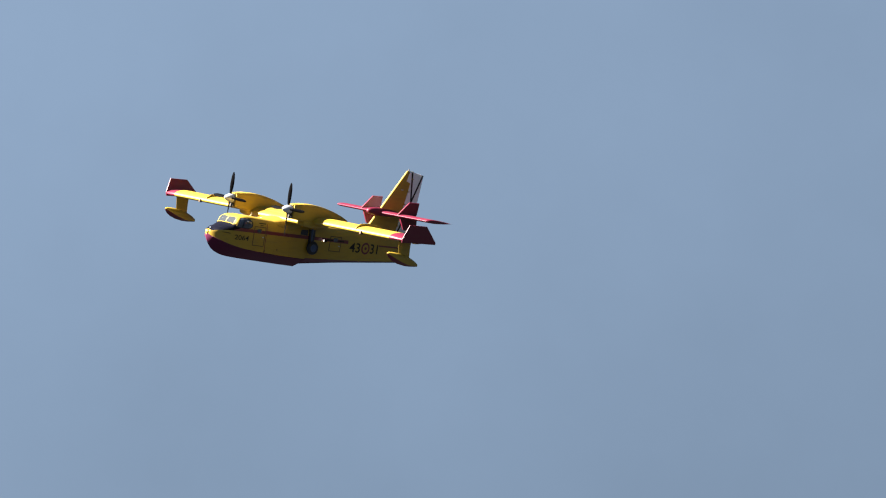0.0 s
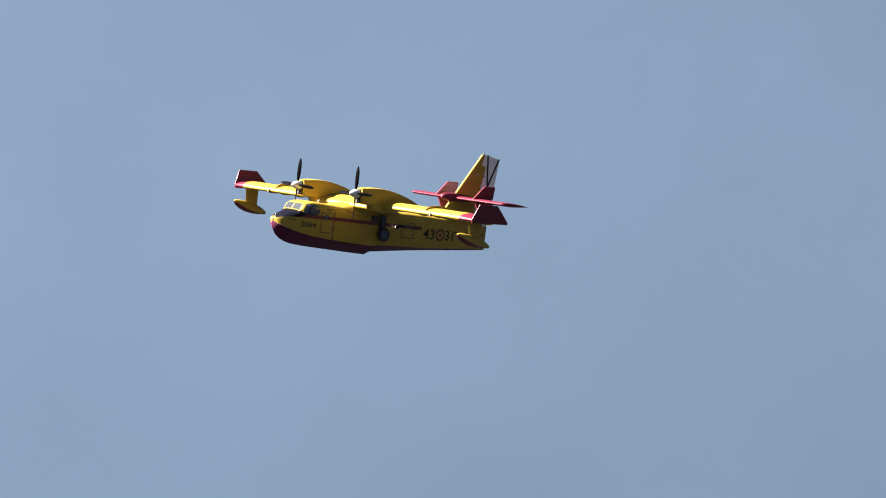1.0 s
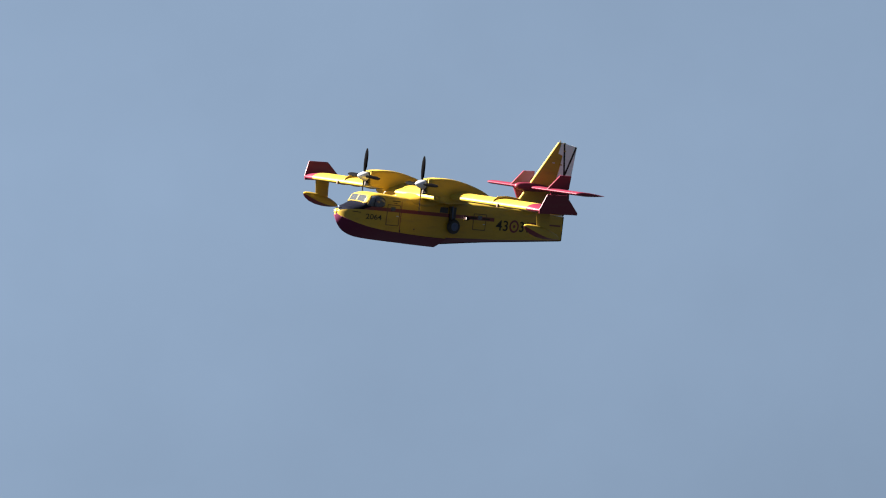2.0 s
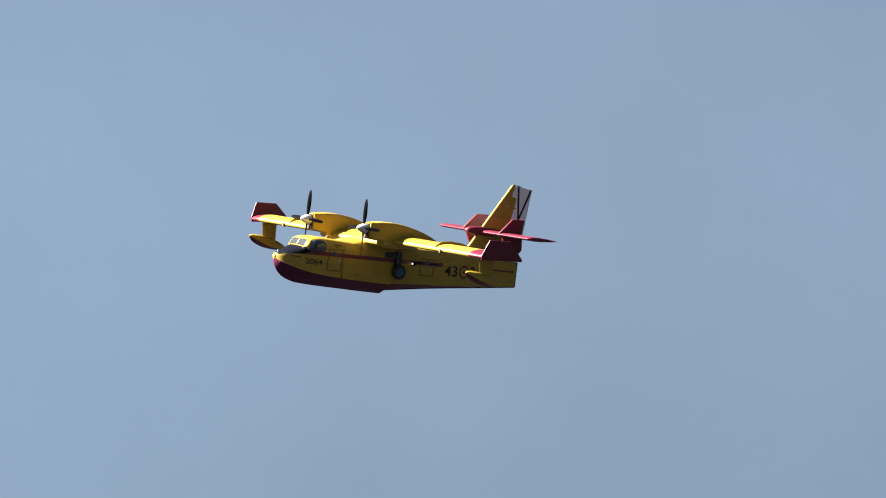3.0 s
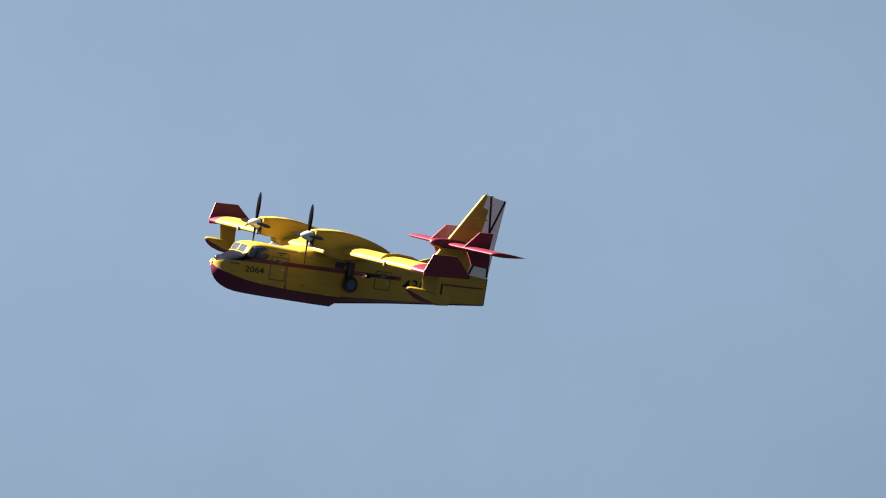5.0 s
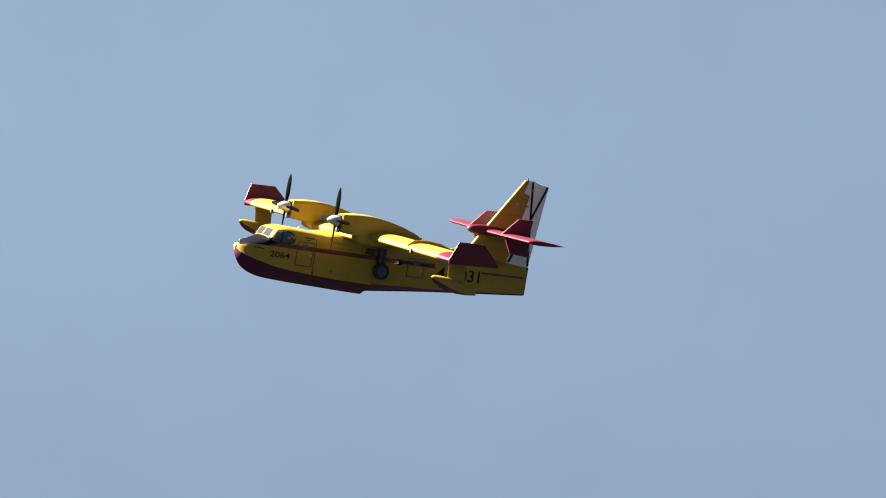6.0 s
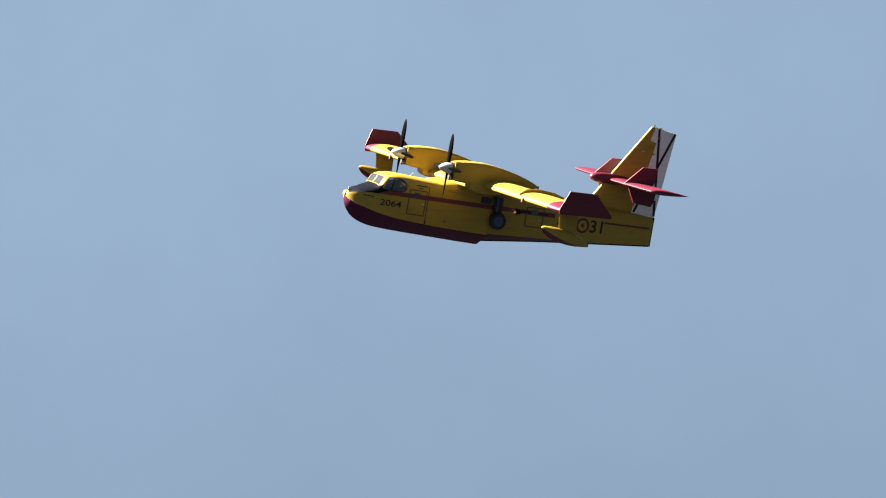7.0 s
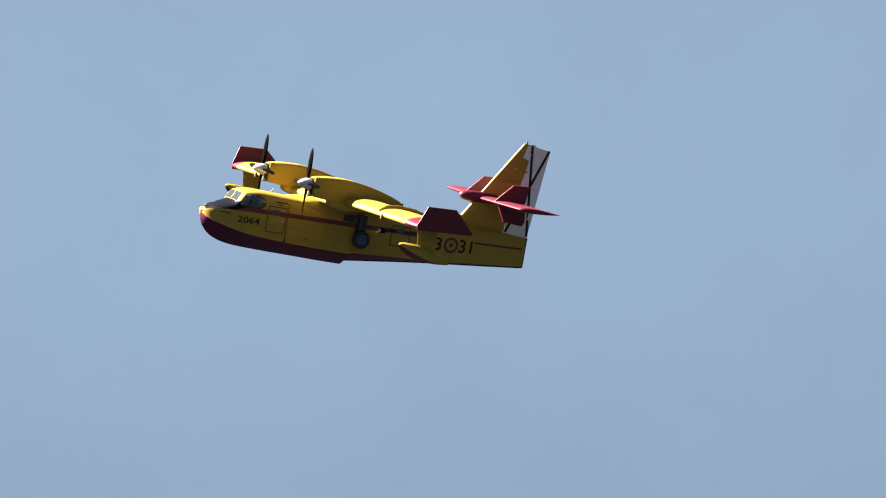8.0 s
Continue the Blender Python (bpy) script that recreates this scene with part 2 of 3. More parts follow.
# hull lines
KEEL = curve_of([(-0.1, -0.18), (-0.03, -0.42), (0.06, -0.62), (0.24, -0.88), (0.47, -1.11), (0.8, -1.31), (1.2, -1.46), (1.9, -1.60), (3.5, -1.69), (5.4, -1.74), (7.3, -1.79), (8.72, -1.81)])
KEEL_AFT = curve_of([(8.72, -1.56), (9.0, -1.53), (11.1, -1.30), (13.0, -1.10), (16.8, -0.77), (19.76, -0.51)])
CHINE = curve_of([(-0.1, 0.0), (0.1, -0.20), (0.3, -0.30), (0.8, -0.47), (1.5, -0.66), (2.8, -0.87), (4.7, -1.00), (6.5, -1.08), (8.72, -1.12)])
CHINE_AFT = curve_of([(8.72, -1.02), (10.8, -0.93), (13.0, -0.84), (16.0, -0.68), (19.76, -0.47)])
TOP = curve_of([(-0.1, 0.04), (-0.06, 0.16), (0.05, 0.30), (0.44, 0.55), (1.16, 0.80), (1.52, 0.92), (1.60, 0.98), (1.86, 1.40), (2.02, 1.52), (2.3, 1.60), (2.75, 1.65), (3.5, 1.63), (4.8, 1.56), (8.0, 1.56), (12.0, 1.60), (15.0, 1.50), (18.3, 1.31), (19.76, 1.19)])
BEAM = curve_of([(-0.1, 0.09), (-0.02, 0.24), (0.1, 0.40), (0.3, 0.58), (0.6, 0.78), (1.2, 1.02), (2.0, 1.19), (3.0, 1.28), (4.0, 1.30), (8.72, 1.30)])
BEAM_AFT = curve_of([(8.72, 1.24), (11.5, 1.22), (13.5, 1.10), (15.5, 0.88), (17.5, 0.55), (19.0, 0.26), (19.76, 0.10)])


BOXY = curve_of([(-0.1, 2.2), (0.8, 2.3), (1.4, 3.0), (1.65, 4.6), (2.4, 4.8), (3.2, 4.7), (4.2, 4.6), (5.0, 4.5), (7.5, 4.3), (8.7, 4.2), (14.0, 3.4), (19.76, 2.5)])


SHOULDER = 0.64  # share of the side that stays upright


def hull_y(x, z, aft=None):
    """Half width of the hull at a station and height above the chine."""
    aft = x > 8.72 if aft is None else aft
    w = (BEAM_AFT if aft else BEAM)(x)
    zc, zt = (CHINE_AFT if aft else CHINE)(x), TOP(x)
    zm = zc + SHOULDER * (zt - zc)
    if z <= zm:
        return w * (1 - 0.03 * (zm - z) / max(zm - zc, 0.01))
    s = min((z - zm) / max(zt - zm, 0.001), 1.0)
    e = BOXY(x)
    return w * (max(1 - s**e, 0.0)) ** (1 / e)


STRIPE_LO, STRIPE_HI = 0.43, 0.69
PAINT_EDGE = curve_of([(-0.1, 0.10), (0.0, 0.17), (0.4, 0.31), (1.2, 0.41), (1.8, 0.43), (20.0, 0.43)])


def hull_ring(x, aft):
    zk, zc, zt = (KEEL_AFT if aft else KEEL)(x), (CHINE_AFT if aft else CHINE)(x), TOP(x)
    w = hull_y(x, zc, aft)
    half = [(0.0, zk), (w * 0.35, zk + (zc - zk) * 0.30), (w * 0.7, zk + (zc - zk) * 0.64), (w * 0.93, zk + (zc - zk) * 0.90), (w + 0.025 * min(1, w), zc)]
    edge = PAINT_EDGE(x)
    zs = [zc + 0.05 + (edge - zc - 0.05) * k / 6 for k in range(7)]
    zs += [edge + (STRIPE_HI - edge) * 0.5, STRIPE_HI]
    top = max(zt, STRIPE_HI)
    zs += [STRIPE_HI + (top - STRIPE_HI) * math.sin(math.pi / 2 * k / 14) for k in range(1, 14)]
    for z in zs:
        z = min(z, zt - 0.0005) if z < zt else zt
        half.append((hull_y(x, z, aft) if z < zt else 0.0, z))
    half.append((0.0, zt))
    return [(x, -y, z) for y, z in half] + [(x, y, z) for y, z in reversed(half[1:-1])]


XS = [-0.1, -0.09, -0.07, -0.04, 0.0, 0.06, 0.14, 0.24, 0.36, 0.5, 0.68, 0.9, 1.16, 1.35, 1.52, 1.60, 1.68, 1.77, 1.86, 1.94, 2.02, 2.15, 2.3, 2.5, 2.75, 3.1, 3.55, 4.1, 4.8, 5.5, 6.3, 7.2, 8.0, 8.72]
XS_AFT = [8.72, 9.0, 9.6, 10.4, 11.2, 12.0, 12.9, 13.8, 14.6, 15.4, 16.28, 17.1, 18.0, 18.8, 19.4, 19.76]
HALF = 4 + 1 + 7 + 2 + 13


def hull_paint(xs):
    def pick(i, j):
        n = 2 * HALF
        k = min(j, n - 1 - j)
        x = 0.5 * (xs[i] + xs[i + 1])
        if k < 4:
            return 1
        if k in (11, 12):
            if 0.04 < x < 1.6:
                return 2
            if 1.6 <= x < 12.9:
                return 3
            return 0
        if k > 12 and 0.04 < x < 1.6:
            return 2
        return 0
    return pick


def build_hull():
    bm = loft([hull_ring(x, False) for x in XS], paint_of=hull_paint(XS))
    loft([hull_ring(x, True) for x in XS_AFT], paint_of=hull_paint(XS_AFT), bm=bm)
    return part("fuselage", bm, [YELLOW, SHADED_BOTTOM_RED, BLACK, DARK_RED], seaplane, "yellow boat hull with red bottom and stripe", sharp=30)


fuselage = build_hull()


def skin(corners, nu=8, nv=8, lift=0.012, side=-1):
    """A thin curved panel that lies on the hull; corners as (x, z), round the panel."""
    bm = bmesh.new()
    (a, b, c, d) = [Vector((p[0], 0, p[1])) for p in corners]
    outer, inner = [], []
    for i in range(nu + 1):
        ro, ri = [], []
        for j in range(nv + 1):
            u, v = i / nu, j / nv
            p = a * (1 - u) * (1 - v) + b * u * (1 - v) + c * u * v + d * (1 - u) * v
            zt = TOP(p.x)
            z = min(p.z, zt - 0.001)
            y = hull_y(p.x, z)
            e = 0.02
            gz = (hull_y(p.x, min(z + e, zt)) - hull_y(p.x, z - e)) / (2 * e)
            gx = (hull_y(p.x + e, z) - hull_y(p.x - e, z)) / (2 * e)
            nrm = Vector((-gx, 1, -gz)).normalized()
            po, pi = Vector((p.x, y, z)) + nrm * lift, Vector((p.x, y, z)) - nrm * 0.01
            ro.append(bm.verts.new((po.x, side * po.y, po.z)))
            ri.append(bm.verts.new((pi.x, side * pi.y, pi.z)))
        outer.append(ro)
        inner.append(ri)
    for i in range(nu):
        for j in range(nv):
            bm.faces.new((outer[i][j], outer[i + 1][j], outer[i + 1][j + 1], outer[i][j + 1]))
            bm.faces.new((inner[i][j], inner[i][j + 1], inner[i + 1][j + 1], inner[i + 1][j]))
    for rows in ([(outer[i][0], inner[i][0]) for i in range(nu + 1)], [(outer[i][nv], inner[i][nv]) for i in range(nu + 1)],
                 [(outer[0][j], inner[0][j]) for j in range(nv + 1)], [(outer[nu][j], inner[nu][j]) for j in range(nv + 1)]):
        for (p, q), (r, s) in zip(rows, rows[1:]):
            bm.faces.new((p, r, s, q))
    return bm


def line(x0, z0, x1, z1, wide=0.045, lift=0.014, side=-1):
    d = Vector((x1 - x0, z1 - z0)).normalized() * wide / 2
    n = (-d.y, d.x)
    return skin([(x0 - n[0], z0 - n[1]), (x1 - n[0], z1 - n[1]), (x1 + n[0], z1 + n[1]), (x0 + n[0], z0 + n[1])], 10, 2, lift, side)


def roof(x, y):
    """Height of the hull's upper side."""
    w, zc, zt = BEAM(x), CHINE(x), TOP(x)
    zm, e = zc + SHOULDER * (zt - zc), BOXY(x)
    return zm + (zt - zm) * max(1 - min(abs(y) / w, 1) ** e, 0) ** (1 / e)


def canopy(corners, lift, n=8):
    """A thin panel over the front of the cockpit; corners as (x, y)."""
    (a, b, c, d) = [Vector((p[0], p[1], 0)) for p in corners]
    rings = []
    for low in (True, False):
        grid = []
        for i in range(n + 1):
            for j in range(n + 1):
                u, v = i / n, j / n
                p = a * (1 - u) * (1 - v) + b * u * (1 - v) + c * u * v + d * (1 - u) * v
                dz = -0.03 if low else lift
                grid.append((p.x + (0 if low else -lift), p.y, roof(p.x, p.y) + dz))
        rings.append(grid)
    bm = bmesh.new()
    vs = [[bm.verts.new(p) for p in g] for g in rings]
    at = lambda g, i, j: vs[g][i * (n + 1) + j]
    for i in range(n):
        for j in range(n):
            bm.faces.new((at(0, i, j), at(0, i, j + 1), at(0, i + 1, j + 1), at(0, i + 1, j)))
            bm.faces.new((at(1, i, j), at(1, i + 1, j), at(1, i + 1, j + 1), at(1, i, j + 1)))
    for i in range(n):
        bm.faces.new((at(0, i, 0), at(0, i + 1, 0), at(1, i + 1, 0), at(1, i, 0)))
        bm.faces.new((at(0, i, n), at(1, i, n), at(1, i + 1, n), at(0, i + 1, n)))
        bm.faces.new((at(0, 0, i), at(1, 0, i), at(1, 0, i + 1), at(0, 0, i + 1)))
        bm.faces.new((at(0, n, i), at(0, n, i + 1), at(1, n, i + 1), at(1, n, i)))
    return bm


# outline of the blister window: straight foot and front, rounded behind
WINDOW = [(1.68, 0.70), (2.4, 0.68), (2.9, 0.69), (3.08, 0.74), (3.19, 0.86), (3.22, 1.02), (3.17, 1.18), (3.06, 1.31), (2.88, 1.41), (2.62, 1.45), (2.35, 1.46), (2.08, 1.43), (1.92, 1.22), (1.78, 0.95)]


def blister(outline, lift, bulge, side):
    """A rounded pane on the hull that swells out by bulge at its middle."""
    n = len(outline)
    cx, cz = sum(p[0] for p in outline) / n, sum(p[1] for p in outline) / n
    rings = []
    for f in (1.0, 0.92, 0.8, 0.6, 0.35, 0.1):
        ring = []
        for k in range(4 * n):
            (xa, za), (xb, zb) = outline[k // 4], outline[(k // 4 + 1) % n]
            g = (k % 4) / 4
            x, z = cx + f * (xa + (xb - xa) * g - cx), cz + f * (za + (zb - za) * g - cz)
            z = min(z, TOP(x) - 0.02)
            ring.append((x, side * (hull_y(x, z) + lift + bulge * (1 - f**3)), z))
        rings.append(ring)
    inner = [(x, side * (abs(y) - lift - 0.02), z) for x, y, z in rings[0]]
    return loft([inner] + rings)


# cockpit glazing, both sides
for s in (-1, 1):
    # a dark panel under the panes gives the dimness of the cockpit
    part("cockpit_lining", canopy([(1.57, s * 0.03), (1.58, s * 0.94), (1.885, s * 0.92), (1.865, s * 0.03)], 0.008), INTERIOR_SHADE, fuselage, "dark grey panel under the windscreen that stands for the dim cockpit")
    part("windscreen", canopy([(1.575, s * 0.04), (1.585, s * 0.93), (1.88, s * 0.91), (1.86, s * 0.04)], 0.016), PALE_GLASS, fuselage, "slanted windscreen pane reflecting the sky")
    part("windscreen_frame", canopy([(1.553, s * 0.02), (1.558, s * 0.95), (1.575, s * 0.95), (1.57, s * 0.02)], 0.022, 6), YELLOW, fuselage)
    part("windscreen_frame", canopy([(1.865, s * 0.02), (1.885, s * 0.95), (1.905, s * 0.95), (1.885, s * 0.02)], 0.022, 6), YELLOW, fuselage)
    part("windscreen_frame", canopy([(1.59, s * 0.93), (1.60, s * 0.99), (1.90, s * 0.96), (1.88, s * 0.90)], 0.024, 6), YELLOW, fuselage)
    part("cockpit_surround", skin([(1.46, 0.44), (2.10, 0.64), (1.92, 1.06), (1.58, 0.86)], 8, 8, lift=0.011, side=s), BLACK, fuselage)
    # fills the whole outline: black for the unlit inside, its rim shows as the seal
    part("cockpit_surround", blister(WINDOW, 0.012, 0.0, s), BLACK, fuselage, "black panel behind the side window: its dark interior, with the seal as its rim")
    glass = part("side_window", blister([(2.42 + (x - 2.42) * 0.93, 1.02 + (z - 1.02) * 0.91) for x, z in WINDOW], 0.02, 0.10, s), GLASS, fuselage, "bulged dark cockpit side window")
    part("window_pillar", line(2.24, 0.74, 2.34, 1.40, 0.05, 0.115, s), BLACK, glass)
    part("window_pillar", line(1.76, 0.80, 2.00, 1.34, 0.05, 0.034, s), YELLOW, fuselage)
part("windscreen_pillar", canopy([(1.58, -0.035), (1.58, 0.035), (1.88, 0.035), (1.88, -0.035)], 0.028, 4), YELLOW, fuselage)


# doors, port side: raised leaf, dark seams, window and handle
def door(x0, x1, z0, z1, window):
    leaf = part("door", skin([(x0, z0), (x1, z0), (x1, z1), (x0, z1)], 6, 10, 0.010), YELLOW, fuselage, "yellow hull door outlined by a dark seam")
    part("stripe", skin([(x0, STRIPE_LO), (x1, STRIPE_LO), (x1, STRIPE_HI), (x0, STRIPE_HI)], 4, 3, 0.013), DARK_RED, leaf)
    for a in ((x0, z0, x1, z0), (x0, z1, x1, z1), (x0, z0, x0, z1), (x1, z0, x1, z1)):
        part("seam", line(*a, 0.06, 0.016), SEAM, leaf)
    if window:
        part("window", skin([window[0], window[1], window[2], window[3]], 4, 4, 0.02), GLASS, leaf, "small dark door window")
    part("handle", box((x1 - 0.24, -hull_y(x1, 0.2) - 0.05, 0.14), (x1 - 0.08, -hull_y(x1, 0.2) + 0.01, 0.19), 0.008), GREY, leaf)
    return leaf


door(3.44, 4.50, -0.50, 0.92, [(3.72, 0.50), (4.1, 0.50), (4.1, 0.78), (3.72, 0.78)])
door(11.02, 12.12, -0.25, 0.86, [(11.35, 0.46), (11.75, 0.46), (11.75, 0.76), (11.35, 0.76)])
# propeller warning line, rescue text bars and small fittings
part("warning_line", line(4.66, -1.0, 4.62, 1.42, 0.05, 0.012), DARK_RED, fuselage, "thin dark red propeller warning line")
part("text_bar", line(3.80, 1.20, 4.48, 1.20, 0.07), INK, fuselage)
part("text_bar", line(3.95, 1.06, 4.22, 1.06, 0.05), INK, fuselage)
part("text_bar", line(4.69, -0.95, 4.69, -0.75, 0.06), INK, fuselage)
part("text_bar", line(0.75, 0.22, 1.35, 0.20, 0.05), INK, fuselage)
for x in (5.6, 7.1):
    part("hull_seam", line(x, -0.98, x, 0.42, 0.010, 0.004), PANEL, fuselage)
for x in (13.0, 17.2):
    part("hull_seam", line(x, -0.6, x, 1.1, 0.010, 0.004), PANEL, fuselage)
ring = [(5.9 + 0.06 * math.cos(2 * math.pi * k / 16), -0.64 + 0.06 * math.sin(2 * math.pi * k / 16)) for k in range(16)]
part("drain_cap", loft([[(x, -hull_y(x, z) - 0.012, z) for x, z in ring], [(x, -hull_y(x, z) + 0.01, z) for x, z in ring]]), SEAM, fuselage)
lamp_y = -hull_y(10.4, 0.48) - 0.09
lamp = part("landing_lamp", loft([[(x, lamp_y + r * math.cos(2 * math.pi * k / 24), 0.48 + r * math.sin(2 * math.pi * k / 24)) for k in range(24)] for x, r in ((10.42, 0.120), (10.245, 0.120), (10.235, 0.130), (10.38, 0.134), (10.54, 0.10), (10.64, 0.03))]), BLACK, fuselage, "lit forward-facing lamp in a black hood on the hull side")
part("lens", spun([(10.33, 0.0), (10.345, 0.08), (10.37, 0.118), (10.42, 0.118)], "x", (0, lamp_y, 0.48), 24), LAMP, lamp, "glowing white lamp lens")
part("tail_stripe", line(16.30, 0.53, 19.55, 0.53, 0.11, 0.010), DARK_RED, fuselage)
part("spray_rail", loft([[(x, -hull_y(x, CHINE(x)) - a, CHINE(x) + b) for a, b in ((-0.03, 0.05), (0.06, 0.0), (0.05, -0.03), (-0.03, -0.05))] for x in XS[6:]]), SHADED_BOTTOM_RED, fuselage)
part("spray_rail", loft([[(x, hull_y(x, CHINE(x)) + a, CHINE(x) + b) for a, b in ((-0.03, 0.05), (0.06, 0.0), (0.05, -0.03), (-0.03, -0.05))] for x in XS[6:]]), SHADED_BOTTOM_RED, fuselage)
part("nose_cap", spun([(-0.15, 0.0), (-0.145, 0.06), (-0.125, 0.12), (-0.08, 0.175), (0.0, 0.205), (0.10, 0.20)], "x", (0, 0, 0.08), 24), YELLOW, fuselage, "small yellow nose cap")
part("mooring_cleat", rod((0.12, -0.1, 0.36), (0.10, -0.1, 0.50), 0.025), GREY, fuselage)
part("stern_post", box((19.74, -0.11, -0.53), (19.80, 0.11, 1.20), 0.012), BLACK, fuselage, "dark upright edge of the stern")
part("keel_strip", loft([[(x, 0.03 * math.cos(a), KEEL_AFT(x) - 0.02 + 0.04 * math.sin(a)) for a in (0.8, 2.3, 3.9, 5.5)] for x in XS_AFT]), BLACK, fuselage)
part("antenna", plate([(3.78, 1.58), (3.94, 1.58), (4.04, 1.80), (3.97, 1.80)], 0.025, 0, bevel=0.008), WHITE, fuselage)
part("antenna_dome", spun([(1.48, 0.13), (1.55, 0.125), (1.585, 0.09), (1.60, 0.04), (1.602, 0.0)], "z", (5.0, 0.05, 0), 20), WHITE, fuselage)
part("text_bar", line(10.72, 0.56, 11.30, 0.56, 0.12, 0.022), INK, fuselage)
part("text_bar", line(11.80, 0.56, 12.45, 0.56, 0.10, 0.022), INK, fuselage)


def lettering(body, x, z, height, wide, name, label, parent=fuselage, mat=INK):
    """Painted characters that lie on the port side of the hull."""
    data = bpy.data.curves.new(name, "FONT")
    data.body = body
    data.size = 1.0
    data.offset = 0.010
    tmp = bpy.data.objects.new(name, data)
    scene.collection.objects.link(tmp)
    mesh = bpy.data.meshes.new_from_object(tmp.evaluated_get(bpy.context.evaluated_depsgraph_get()))
    bpy.data.objects.remove(tmp)
    bm = bmesh.new()
    bm.from_mesh(mesh)
    bpy.data.meshes.remove(mesh)
    bmesh.ops.triangulate(bm, faces=bm.faces)
    lo = [min(v.co[i] for v in bm.verts) for i in (0, 1)]
    hi = [max(v.co[i] for v in bm.verts) for i in (0, 1)]
    for v in bm.verts:
        px = x + (v.co.x - lo[0]) / (hi[0] - lo[0]) * wide
        pz = z + (v.co.y - lo[1]) / (hi[1] - lo[1]) * height
        v.co = Vector((px, -hull_y(px, pz) - 0.016, pz))
    mesh = bpy.data.meshes.new(name)
    bm.to_mesh(mesh)
    bm.free()
    mesh.materials.append(mat)
    ob = new(name, mesh)
    ob.parent = parent
    ob["label"] = label
    return ob


lettering("2064", 1.74, -0.22, 0.37, 1.28, "hull_number", "black painted number 2064")
lettering("43", 13.10, -0.16, 0.74, 1.14, "side_code", "black painted number 43")
lettering("31", 15.36, -0.13, 0.74, 0.86, "side_code", "black painted number 31")
for r0, mat, lift in ((0.45, RED, 0.012), (0.31, YELLOW, 0.018), (0.12, RED, 0.024)):
    bm = bmesh.new()
    ring = [(14.84 + r0 * math.cos(2 * math.pi * k / 32), 0.22 + r0 * math.sin(2 * math.pi * k / 32)) for k in range(32)]
    loft([[(x, -hull_y(x, z) - lift, z) for x, z in ring], [(x, -hull_y(x, z) + 0.01, z) for x, z in ring]], bm=bm)
    part("roundel_ring", bm, mat, fuselage, "red and yellow roundel ring" if r0 > 0.4 else "")

# ---- wing ----
LE_X, CHORD, WING_Z = 6.72, 3.46, 1.93


def airfoil(u, upper, thick=0.17, camber=0.035):
    t = 5 * thick * (0.2969 * math.sqrt(max(u, 0)) - 0.126 * u - 0.3516 * u**2 + 0.2843 * u**3 - 0.1036 * u**4)
    c = camber / 0.16 * (0.8 * u - u * u) if u < 0.4 else camber / 0.36 * (0.2 + 0.8 * u - u * u)
    return c + t if upper else c - t


def section(u0, u1, n=18, thick=0.17, camber=0.035):
    us = [u0 + (u1 - u0) * (0.5 - 0.5 * math.cos(math.pi * k / n)) for k in range(n + 1)]
    return [(u, airfoil(u, True, thick, camber)) for u in reversed(us)] + [(u, airfoil(u, False, thick, camber)) for u in us[1 if u0 == 0 else 0:]]


def wing_run(y0, y1, u0, u1, steps=2, x0=LE_X, x1=None, c0=CHORD, c1=None, z0=WING_Z, z1=None, thick=0.17, camber=0.035, cut=0.0):
    x1, c1, z1 = x0 if x1 is None else x1, c0 if c1 is None else c1, z0 if z1 is None else z1
    rings = []
    for k in range(steps + 1):
        s = k / steps
        x, c, z, y = x0 + (x1 - x0) * s, c0 + (c1 - c0) * s, z0 + (z1 - z0) * s, y0 + (y1 - y0) * s
        rings.append([(x + u * c, y, z + v * c) for u, v in section(u0, u1, thick=thick, camber=camber)])
    return loft(rings)


